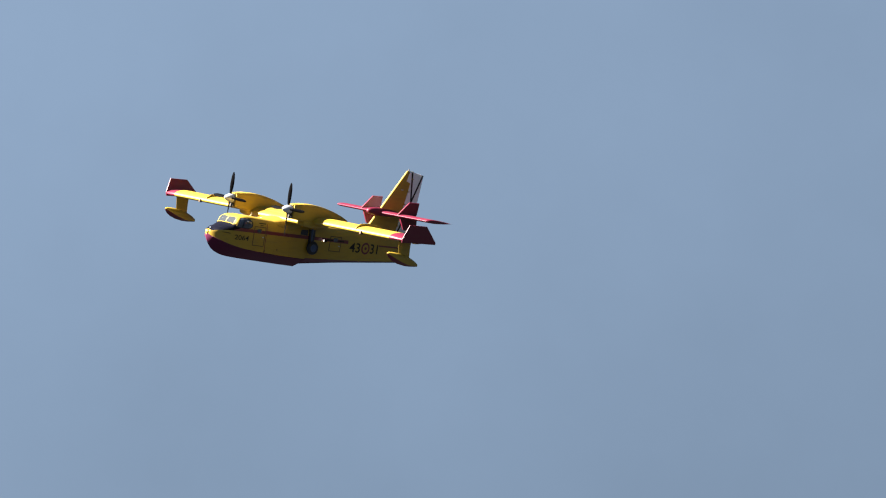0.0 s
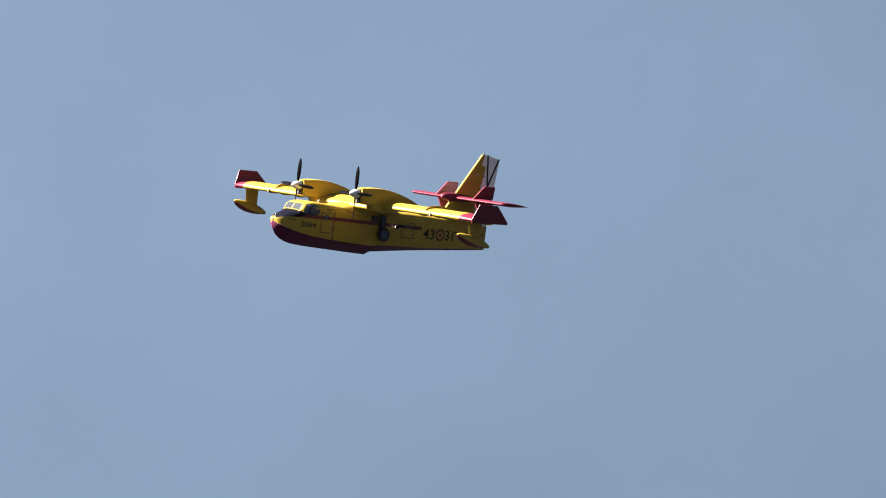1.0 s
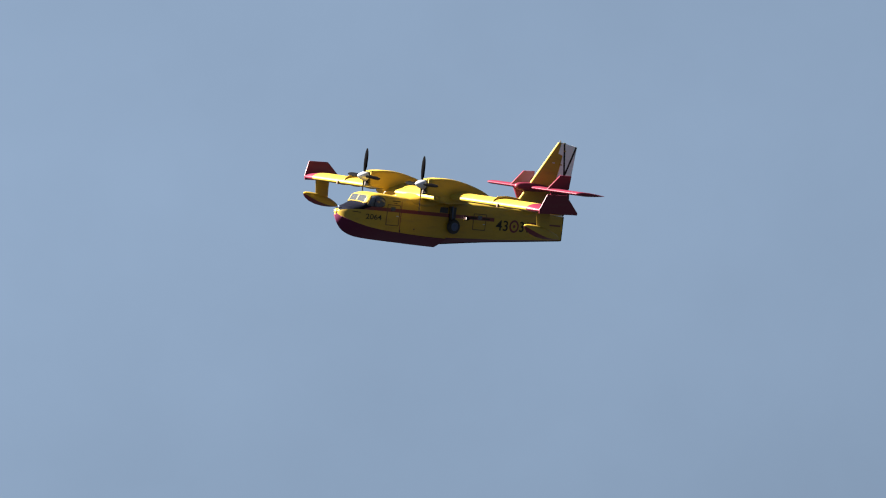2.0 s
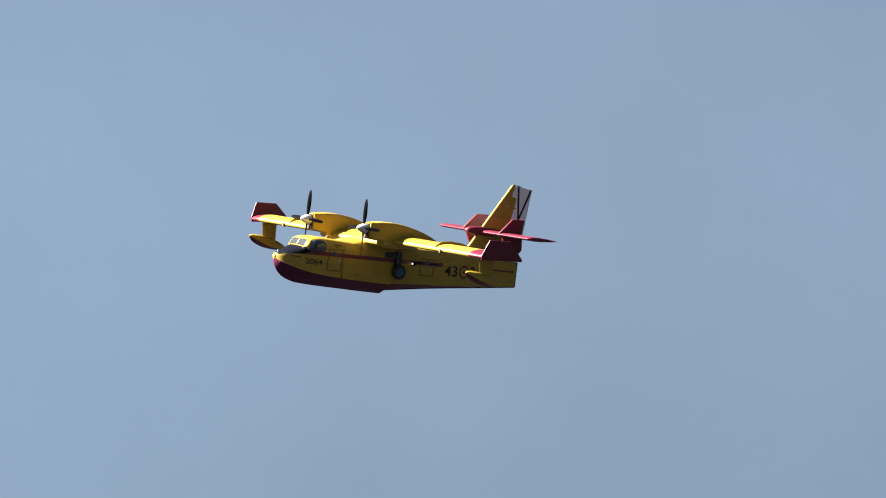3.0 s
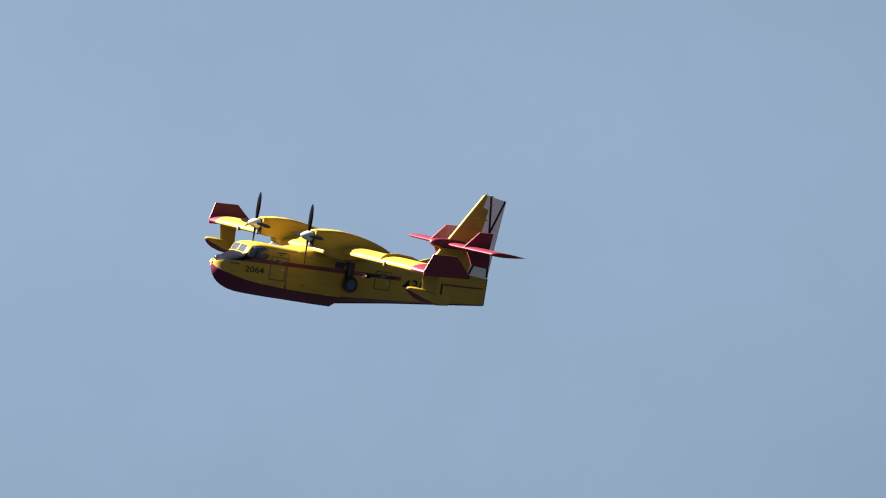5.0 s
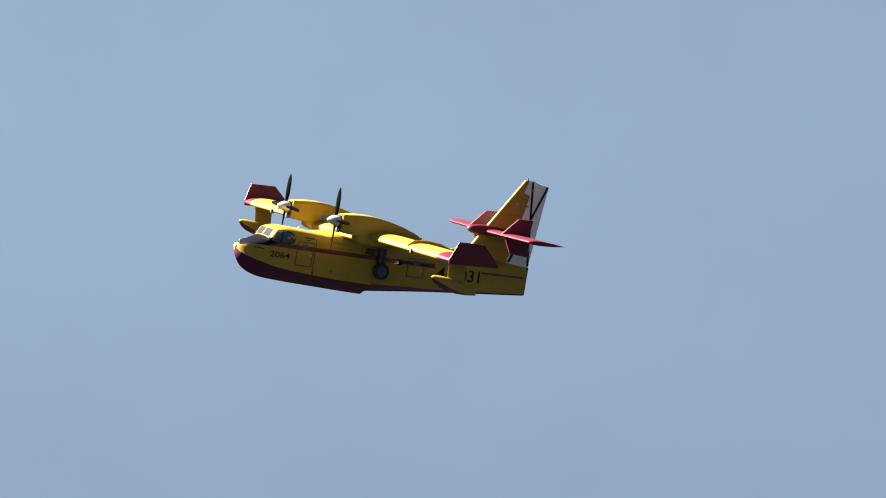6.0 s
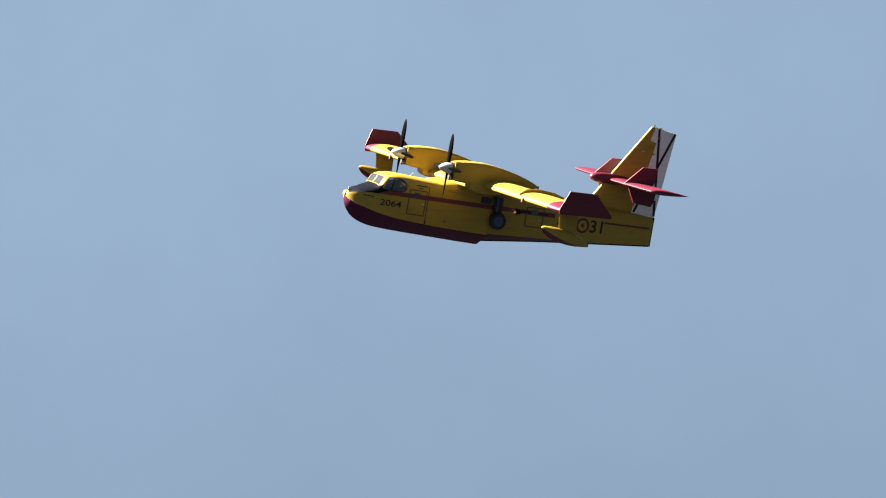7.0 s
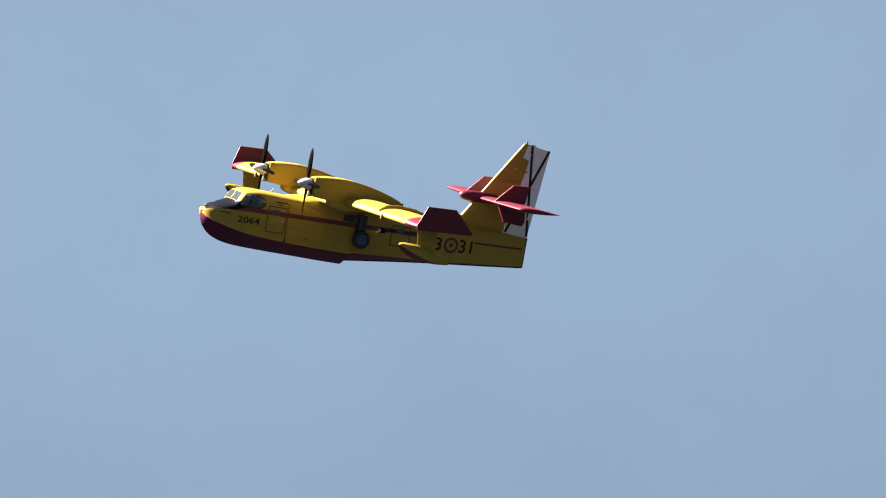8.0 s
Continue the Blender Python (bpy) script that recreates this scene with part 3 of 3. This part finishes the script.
wing = part("wing", wing_run(-12.95, 12.95, 0.0, 0.73, 28), YELLOW, seaplane, "long straight yellow wing on top of the hull", sharp=50)
part("centre_section", wing_run(-3.7, 3.7, 0.0, 0.45, 6, x0=6.24, c0=4.1, z0=1.73, thick=0.170, camber=0.026), YELLOW, wing)
part("trailing_panel", wing_run(-1.35, 1.35, 0.735, 1.0), YELLOW, wing)
for s in (-1, 1):
    part("flap", wing_run(s * 1.38, s * 8.6, 0.737, 1.0, 6), YELLOW, wing)
    part("aileron", wing_run(s * 8.64, s * 12.93, 0.737, 1.0, 4), YELLOW, wing)
    # red tip cap that sweeps back to the upright end plate
    rings = []
    for k in range(7):
        f = k / 6
        x, c, z = LE_X + 0.24 * f**1.8, CHORD - 0.24 * f**1.8, WING_Z - 0.03 * f
        th = 0.17 - 0.04 * f
        rings.append([(x + u * c, s * (12.95 + 1.32 * f), z + v * c) for u, v in section(0, 1, thick=th)])
    tip = part("wing_tip", loft(rings), RED, wing, "red wing tip with an upright end plate", sharp=50)
    end = plate([(6.96, 1.68), (6.92, 1.98), (7.32, 3.06), (8.98, 3.10), (10.22, 1.95), (10.22, 1.80), (8.2, 1.73)], 0.06, s * 14.22, bevel=0.018)
    for v in end.verts:
        v.co.y += s * 0.17 * (v.co.z - 1.8)  # leans outward
    part("winglet", end, RED, wing, "red upright wing end plate with cropped corners")
    part("wing_fence", plate([(6.70, 1.92), (6.76, 2.18), (7.15, 2.45), (7.9, 2.54), (8.9, 2.46), (9.6, 2.24), (9.5, 2.05), (7.0, 2.1)], 0.04, s * 9.02, bevel=0.012), YELLOW, wing)
    for y in (5.6, 7.4, 9.4, 11.2, 12.8):
        rings = []
        for k in range(9):
            f = k / 8
            r = 0.11 * math.sin(math.pi * min(f * 0.9 + 0.06, 1)) ** 0.7
            rings.append([(8.75 + 1.4 * f, s * y + 0.6 * r * math.cos(2 * math.pi * q / 10), 1.78 - 0.02 * f + 1.5 * r * math.sin(2 * math.pi * q / 10)) for q in range(10)])
        part("hinge_fairing", loft(rings), YELLOW, wing)
    part("landing_light", box((6.62, s * 9.7 - 0.08, 1.72), (6.84, s * 9.7 + 0.08, 1.98), 0.03), SEAM, wing, "small dark landing light in the leading edge")
    for y in (5.9, 7.6, 10.8):
        part("wing_seam", loft([[(LE_X + u * CHORD, s * y + dy, WING_Z + airfoil(u, True) * CHORD + dz) for dy, dz in ((-0.012, -0.01), (-0.012, 0.004), (0.012, 0.004), (0.012, -0.01))] for u in [0.005, 0.03, 0.08, 0.16, 0.3, 0.5, 0.72]]), PANEL, wing)


# pylon between hull and wing
rings = []
for x, w, h in ((4.6, 0.50, 1.50), (4.85, 0.82, 1.57), (5.1, 1.04, 1.61), (5.4, 1.21, 1.66), (5.75, 1.33, 1.73), (6.2, 1.38, 1.82), (6.7, 1.38, 1.92), (7.2, 1.33, 1.97), (7.8, 1.22, 2.0), (9.0, 1.08, 1.97), (9.8, 0.92, 1.92), (11.0, 0.55, 1.75), (12.2, 0.1, 1.61)):
    rings.append([(x, w * math.copysign(abs(math.cos(a)) ** 0.8, math.cos(a)), 1.28 + (h - 1.28) * (1.0 if math.sin(a) > 0 else -0.9) * abs(math.sin(a)) ** 0.8) for a in [2 * math.pi * k / 36 for k in range(36)]])
part("wing_fairing", loft(rings), YELLOW, fuselage)

# ---- engines ----
NAC_TOP = curve_of([(4.74, 3.02), (4.95, 3.08), (5.7, 3.17), (6.6, 3.19), (7.3, 3.12), (8.0, 3.00), (9.2, 2.70), (10.05, 2.40), (10.3, 2.27)])
NAC_LOW = curve_of([(4.74, 2.00), (5.0, 1.94), (5.6, 1.88), (6.4, 1.82), (7.5, 1.80), (9.0, 1.95), (10.0, 2.12), (10.3, 2.18)])
NAC_W = curve_of([(4.74, 0.40), (5.0, 0.46), (5.7, 0.51), (7.0, 0.52), (8.2, 0.46), (9.3, 0.32), (10.1, 0.17), (10.3, 0.08)])
BLADE_ANGLE = {-1: -1, 1: 1}


def nacelle(s):
    y0 = s * 3.50
    rings = []
    for x in [4.74, 4.78, 4.86, 5.0, 5.3, 5.7, 6.1, 6.6, 7.1, 7.6, 8.1, 8.6, 9.1, 9.6, 10.0, 10.2, 10.3]:
        zt, zl, w = NAC_TOP(x), NAC_LOW(x), NAC_W(x)
        zc, hh = (zt + zl) / 2, (zt - zl) / 2
        ring = []
        for k in range(32):
            a = 2 * math.pi * k / 32
            c, q = math.cos(a), math.sin(a)
            p = 2 / 7.5
            ring.append((x + 0.08, y0 + 0.97 * w * math.copysign(abs(c) ** p, c), zc + hh * math.copysign(abs(q) ** p, q)))
        rings.append(ring)
    nac = part("nacelle", loft(rings), YELLOW, seaplane, "yellow engine nacelle humped over the wing", sharp=40)
    # lower air intake with a dark mouth and a bright lip
    rings = []
    for x, g in ((4.84, 0.0), (4.68, 0.012), (4.66, -0.02), (4.72, -0.05)):
        rings.append([(x, y0 + (0.27 + g) * math.copysign(abs(math.cos(a)) ** 0.8, math.cos(a)), 2.13 + (0.175 + g) * math.copysign(abs(math.sin(a)) ** 0.8, math.sin(a))) for a in [2 * math.pi * k / 24 for k in range(24)]])
    part("intake_lip", loft(rings, caps=False), SOOT, nac)
    # the mouth is closed by a dark plug that gives the shade inside it
    part("intake_mouth", loft([[(4.70, y0 + 0.23 * math.cos(a), 2.13 + 0.135 * math.sin(a)) for a in [2 * math.pi * k / 24 for k in range(24)]], [(4.83, y0 + 0.22 * math.cos(a), 2.13 + 0.13 * math.sin(a)) for a in [2 * math.pi * k / 24 for k in range(24)]]]), SOOT, nac, "dark plug for the shade inside the engine air intake")
    # deep lower cowl under the leading edge
    rings = []
    for x, w, zl in ((5.84, 0.10, 1.90), (5.88, 0.24, 1.82), (5.94, 0.36, 1.74), (5.97, 0.42, 1.64), (6.08, 0.46, 1.55), (6.4, 0.49, 1.46), (7.0, 0.49, 1.42), (7.4, 0.48, 1.46), (8.2, 0.40, 1.58), (9.0, 0.26, 1.74), (9.5, 0.10, 1.86)):
        zc, hh = (1.98 + zl) / 2, (1.98 - zl) / 2
        rings.append([(x, y0 + w * math.copysign(abs(math.cos(a)) ** 0.5, math.cos(a)), zc + hh * math.copysign(abs(math.sin(a)) ** 0.5, math.sin(a))) for a in [2 * math.pi * k / 28 for k in range(28)]])
    part("lower_cowl", loft(rings), YELLOW, nac)
    part("front_ring", spun([(4.70, 0.30), (4.70, 0.355), (4.77, 0.37), (4.77, 0.30)], "x", (0, y0, 2.62), 28), SOOT, nac)
    part("tail_light", box((10.34, y0 - 0.05, 2.12), (10.44, y0 + 0.05, 2.32), 0.02), SOOT, nac)
    for x in (5.6,):
        zt, zl, w = NAC_TOP(x), NAC_LOW(x), NAC_W(x)
        zc, hh = (zt + zl) / 2, (zt - zl) / 2
        pts = [2 * math.pi * k / 40 for k in range(40)]
        f = 2 / 7.5
        rings = []
        for dx, g in ((-0.004, -0.01), (-0.004, 0.003), (0.004, 0.003), (0.004, -0.01)):
            rings.append([(x + 0.08 + dx, y0 + (0.97 * w + g) * math.copysign(abs(math.cos(a)) ** f, math.cos(a)), zc + (hh + g) * math.copysign(abs(math.sin(a)) ** f, math.sin(a))) for a in pts])
        part("cowl_seam", loft(rings, caps=False), PANEL, nac)
    return nac


def propeller(s):
    y0, z0 = s * 3.50, 2.63
    prop = part("propeller", spun([(4.55, 0.0), (4.55, 0.25), (4.69, 0.25), (4.70, 0.0)], "x", (0, y0, z0), 24), SOOT, seaplane, "four-bladed black propeller with a silver spinner")
    part("spinner", spun([(3.96, 0.0), (3.97, 0.04), (4.03, 0.11), (4.14, 0.19), (4.28, 0.26), (4.45, 0.31), (4.60, 0.335), (4.76, 0.345), (4.765, 0.0)], "x", (0, y0, z0), 28), METAL, prop, "polished silver spinner")
    for q in range(4):
        rings = []
        for r, chord, twist, th in ((0.26, 0.15, 50, 0.09), (0.5, 0.22, 44, 0.06), (0.8, 0.28, 38, 0.045), (1.2, 0.30, 32, 0.032), (1.55, 0.275, 28, 0.025), (1.78, 0.21, 25, 0.018), (1.92, 0.13, 23, 0.013), (1.985, 0.06, 23, 0.008)):
            ring = []
            for k in range(12):
                a = 2 * math.pi * k / 12
                u, v = chord * 0.5 * math.cos(a), th * math.sin(a)
                tw = radians(-twist)
                ring.append(Vector((4.52 + u * math.sin(tw) + v * math.cos(tw), u * math.cos(tw) - v * math.sin(tw), r)))
            rings.append(ring)
        turn = Matrix.Rotation(radians(90 * q + BLADE_ANGLE[s]), 4, "X")
        rings = [[Vector((p.x, 0, 0)) + (turn @ Vector((0, p.y, p.z))) + Vector((0, y0, z0)) for p in ring] for ring in rings]
        part("blade", loft(rings), BLADE, prop)
    return prop


for s in (-1, 1):
    nacelle(s)
    propeller(s)

# ---- wing floats ----
for s in (-1, 1):
    y0 = s * 13.40
    rings = []
    for x, w, zt, zc, zk in ((6.40, 0.02, 0.76, 0.74, 0.70), (6.46, 0.09, 0.82, 0.70, 0.57), (6.62, 0.18, 0.86, 0.63, 0.41), (6.95, 0.29, 0.87, 0.48, 0.21),
                             (7.5, 0.36, 0.83, 0.27, 0.03), (8.2, 0.36, 0.72, 0.08, -0.07), (8.7, 0.31, 0.56, 0.02, -0.08), (9.15, 0.20, 0.37, 0.01, -0.05), (9.46, 0.07, 0.18, 0.02, -0.02)):
        half = [(0, zk), (w * 0.55, zk + (zc - zk) * 0.5), (w, zc), (w * 0.98, zc + (zt - zc) * 0.35), (w * 0.8, zc + (zt - zc) * 0.75), (w * 0.4, zc + (zt - zc) * 0.96), (0, zt)]
        rings.append([(x, y0 - y, z) for y, z in half] + [(x, y0 + y, z) for y, z in reversed(half[1:-1])])
    flt = part("float", loft(rings, paint_of=lambda i, j: 1 if j in (0, 1, 10, 11) else 0), [YELLOW, RED], seaplane, "yellow wing float with a red bottom on a strut", sharp=34)
    rings = []
    for z, x, c in ((0.55, 7.50, 1.10), (1.2, 7.42, 1.14), (1.80, 7.34, 1.22)):
        rings.append([(x + u * c, y0 + v * c, z) for u, v in section(0, 1, 10, 0.13, 0.0)])
    part("strut", loft(rings), YELLOW, flt)

# ---- tail ----
rings = []
for z in [1.0 + 0.25 * k for k in range(22)] + [6.42, 6.48]:
    zz = min(z, 6.48)
    le = 15.05 + (zz - 1.3) * (18.62 - 15.05) / (6.48 - 1.3)
    hinge = 18.20 + (zz - 1.3) * (19.32 - 18.20) / (6.45 - 1.3)
    c = hinge - le
    th = 0.40 - 0.034 * (zz - 1.3)
    prof = [(0.0, 0.0), (0.01, 0.17), (0.04, 0.31), (0.10, 0.42), (0.22, 0.46), (0.4, 0.43), (0.75, 0.28), (1.0, 0.18)]
    if zz > 6.44:
        prof = [(u, v * 0.5) for u, v in prof]
    rings.append([(le + u * c, -v * th, zz) for u, v in prof] + [(le + u * c, v * th, zz) for u, v in reversed(prof[1:])])
fin = part("fin", loft(rings), YELLOW, seaplane, "tall swept yellow tail fin", sharp=45)
for z in (2.2, 3.9, 4.9, 5.9):
    hinge_x = 18.20 + (z - 1.3) * (19.32 - 18.20) / (6.45 - 1.3)
    part("rudder_hinge", box((hinge_x - 0.10, -0.14, z - 0.04), (hinge_x + 0.10, 0.14, z + 0.04), 0.02), PANEL, fin)
for z in (2.6, 4.3, 5.3):
    lead_x = 15.05 + (z - 1.3) * (18.62 - 15.05) / (6.48 - 1.3)
    part("fin_seam", box((lead_x + 0.5, -0.2035 + 0.017 * (z - 1.3), z - 0.008), (18.0 + 0.2175 * (z - 1.3), -0.15 + 0.017 * (z - 1.3), z + 0.008), 0), PANEL, fin)
part("fin_lamp", box((18.20, -0.16, 4.96), (18.42, -0.08, 5.02), 0.015), METAL, fin)
part("beacon", spun([(6.46, 0.05), (6.58, 0.045), (6.64, 0.03), (6.66, 0.0)], "z", (18.80, 0, 0), 14), SOOT, fin)
part("dorsal_fillet", plate([(13.6, 1.45), (15.1, 1.50), (15.5, 2.0), (15.3, 2.0)], 0.12, 0, bevel=0.04), YELLOW, fin)

RUDDER = [(18.24, 1.29), (19.74, 1.17), (20.27, 6.27), (19.10, 6.45), (18.84, 6.46), (18.66, 5.68), (19.10, 5.58), (18.88, 4.42)]
rudder = part("rudder", plate(RUDDER, 0.20, 0, bevel=0.03), WHITE, seaplane, "white rudder with a black diagonal cross")
# the crossing strips pass through the rudder
for (xa, za), (xb, zb) in (((19.12, 6.42), (19.70, 1.27)), ((20.20, 6.26), (18.34, 1.36))):
    d = Vector((xb - xa, zb - za)).normalized()
    n = Vector((-d.y, d.x)) * 0.075
    part("cross_strip", plate([(xa - n.x, za - n.y), (xb - n.x, zb - n.y), (xb + n.x, zb + n.y), (xa + n.x, za + n.y)], 0.212, 0, bevel=0), INK, rudder)
part("trim_tab", plate([(19.55, 2.2), (19.80, 2.2), (19.98, 3.8), (19.72, 3.8)], 0.215, 0, bevel=0.01), WHITE, rudder)

# tailplane on the fin, with a bullet fairing and four finlets
STAB_Z = 3.08
rings = []
for y in (-5.48, -5.44, -5.34, -4.5, -3.0, -1.5, 0, 1.5, 3.0, 4.5, 5.34, 5.44, 5.48):
    a = abs(y)
    le = 16.30 + 0.38 * a / 5.48 + (0.0 if a < 5.3 else 0.02 if a < 5.4 else 0.10 if a < 5.46 else 0.24)
    te = 18.98 + 0.24 * a / 5.48
    squash = 1 if a < 5.4 else 0.8 if a < 5.46 else 0.4
    rings.append([(le + u * (te - le), y, STAB_Z + v * (te - le) * squash) for u, v in section(0, 0.62, 14, 0.115, 0.0)])
tailplane = part("tailplane", loft(rings), RED, seaplane, "red tailplane set midway up the fin", sharp=50)
for s in (-1, 1):
    rings = []
    for y in (0.35, 2.0, 4.0, 5.40, 5.47):
        le = 16.30 + 0.38 * y / 5.48
        te = 18.98 + 0.24 * y / 5.48
        rings.append([(le + u * (te - le), s * y, STAB_Z + v * (te - le) * (1 if y < 5.45 else 0.5)) for u, v in section(0.63, 1.0, 8, 0.115, 0.0)])
    part("elevator", loft(rings), RED, tailplane)
    part("finlet", plate([(16.42, 3.12), (17.46, 4.19), (18.46, 4.22), (18.36, 3.30), (18.2, 3.1)], 0.13, s * 2.19, bevel=0.05), RED, tailplane, "red upright finlet above the tailplane")
    part("finlet", plate([(16.66, 3.04), (18.42, 3.04), (18.50, 2.2), (18.38, 1.94), (17.20, 2.04)], 0.13, s * 2.19, bevel=0.05), RED, tailplane, "red finlet below the tailplane")
part("bullet_fairing", spun([(15.22, 0.0), (15.24, 0.08), (15.32, 0.17), (15.50, 0.25), (15.9, 0.31), (16.6, 0.34), (17.3, 0.31), (18.0, 0.22), (18.6, 0.10), (18.7, 0.0)], "x", (0, 0, 3.10), 24), RED, tailplane)

# ---- main wheels, folded up against the hull ----
for s in (-1, 1):
    y0 = s * 1.24
    # no recess is cut: flat dark panels carry the shade of well and bay
    gear = part("wheel_well", box((8.84, min(y0, y0 + s * 0.02), -0.05), (9.42, max(y0, y0 + s * 0.02), 1.18), 0.008), BAY_SHADE, seaplane, "flat dark panel for the shade in the wheel well, with the folded main landing gear")
    part("bay_panel", skin([(7.95, 0.72), (8.66, 0.70), (8.66, 1.12), (8.0, 1.10)], 4, 4, 0.014, s), BAY_SHADE, gear, "dark blue-grey panel for the shade in the open gear bay")
    part("strut", rod((8.98, s * 1.42, 1.25), (9.02, s * 1.42, -0.15), 0.08, 0.065, 14), GEAR, gear, "slim grey oleo strut")
    part("brace", rod((8.72, s * 1.38, 1.2), (8.98, s * 1.42, 0.25), 0.05, 0.05, 12), SOOT, gear)
    wheel = part("tyre", spun([(1.34, 0.28), (1.33, 0.36), (1.36, 0.46), (1.43, 0.51), (1.56, 0.51), (1.63, 0.47), (1.66, 0.38), (1.65, 0.30)], "y", (9.14, 0, -0.18), 36), RUBBER, gear, "black main wheel tyre")
    part("rim", spun([(1.64, 0.32), (1.665, 0.28), (1.655, 0.24), (1.665, 0.12), (1.69, 0.09), (1.695, 0.0), (1.40, 0.0), (1.40, 0.32)], "y", (9.14, 0, -0.18), 30), GEAR, wheel, "grey wheel rim")
    if s < 0:
        for ob in (wheel, wheel.children[0]):
            for v in ob.data.vertices:
                v.co.y = -v.co.y
            ob.data.flip_normals()
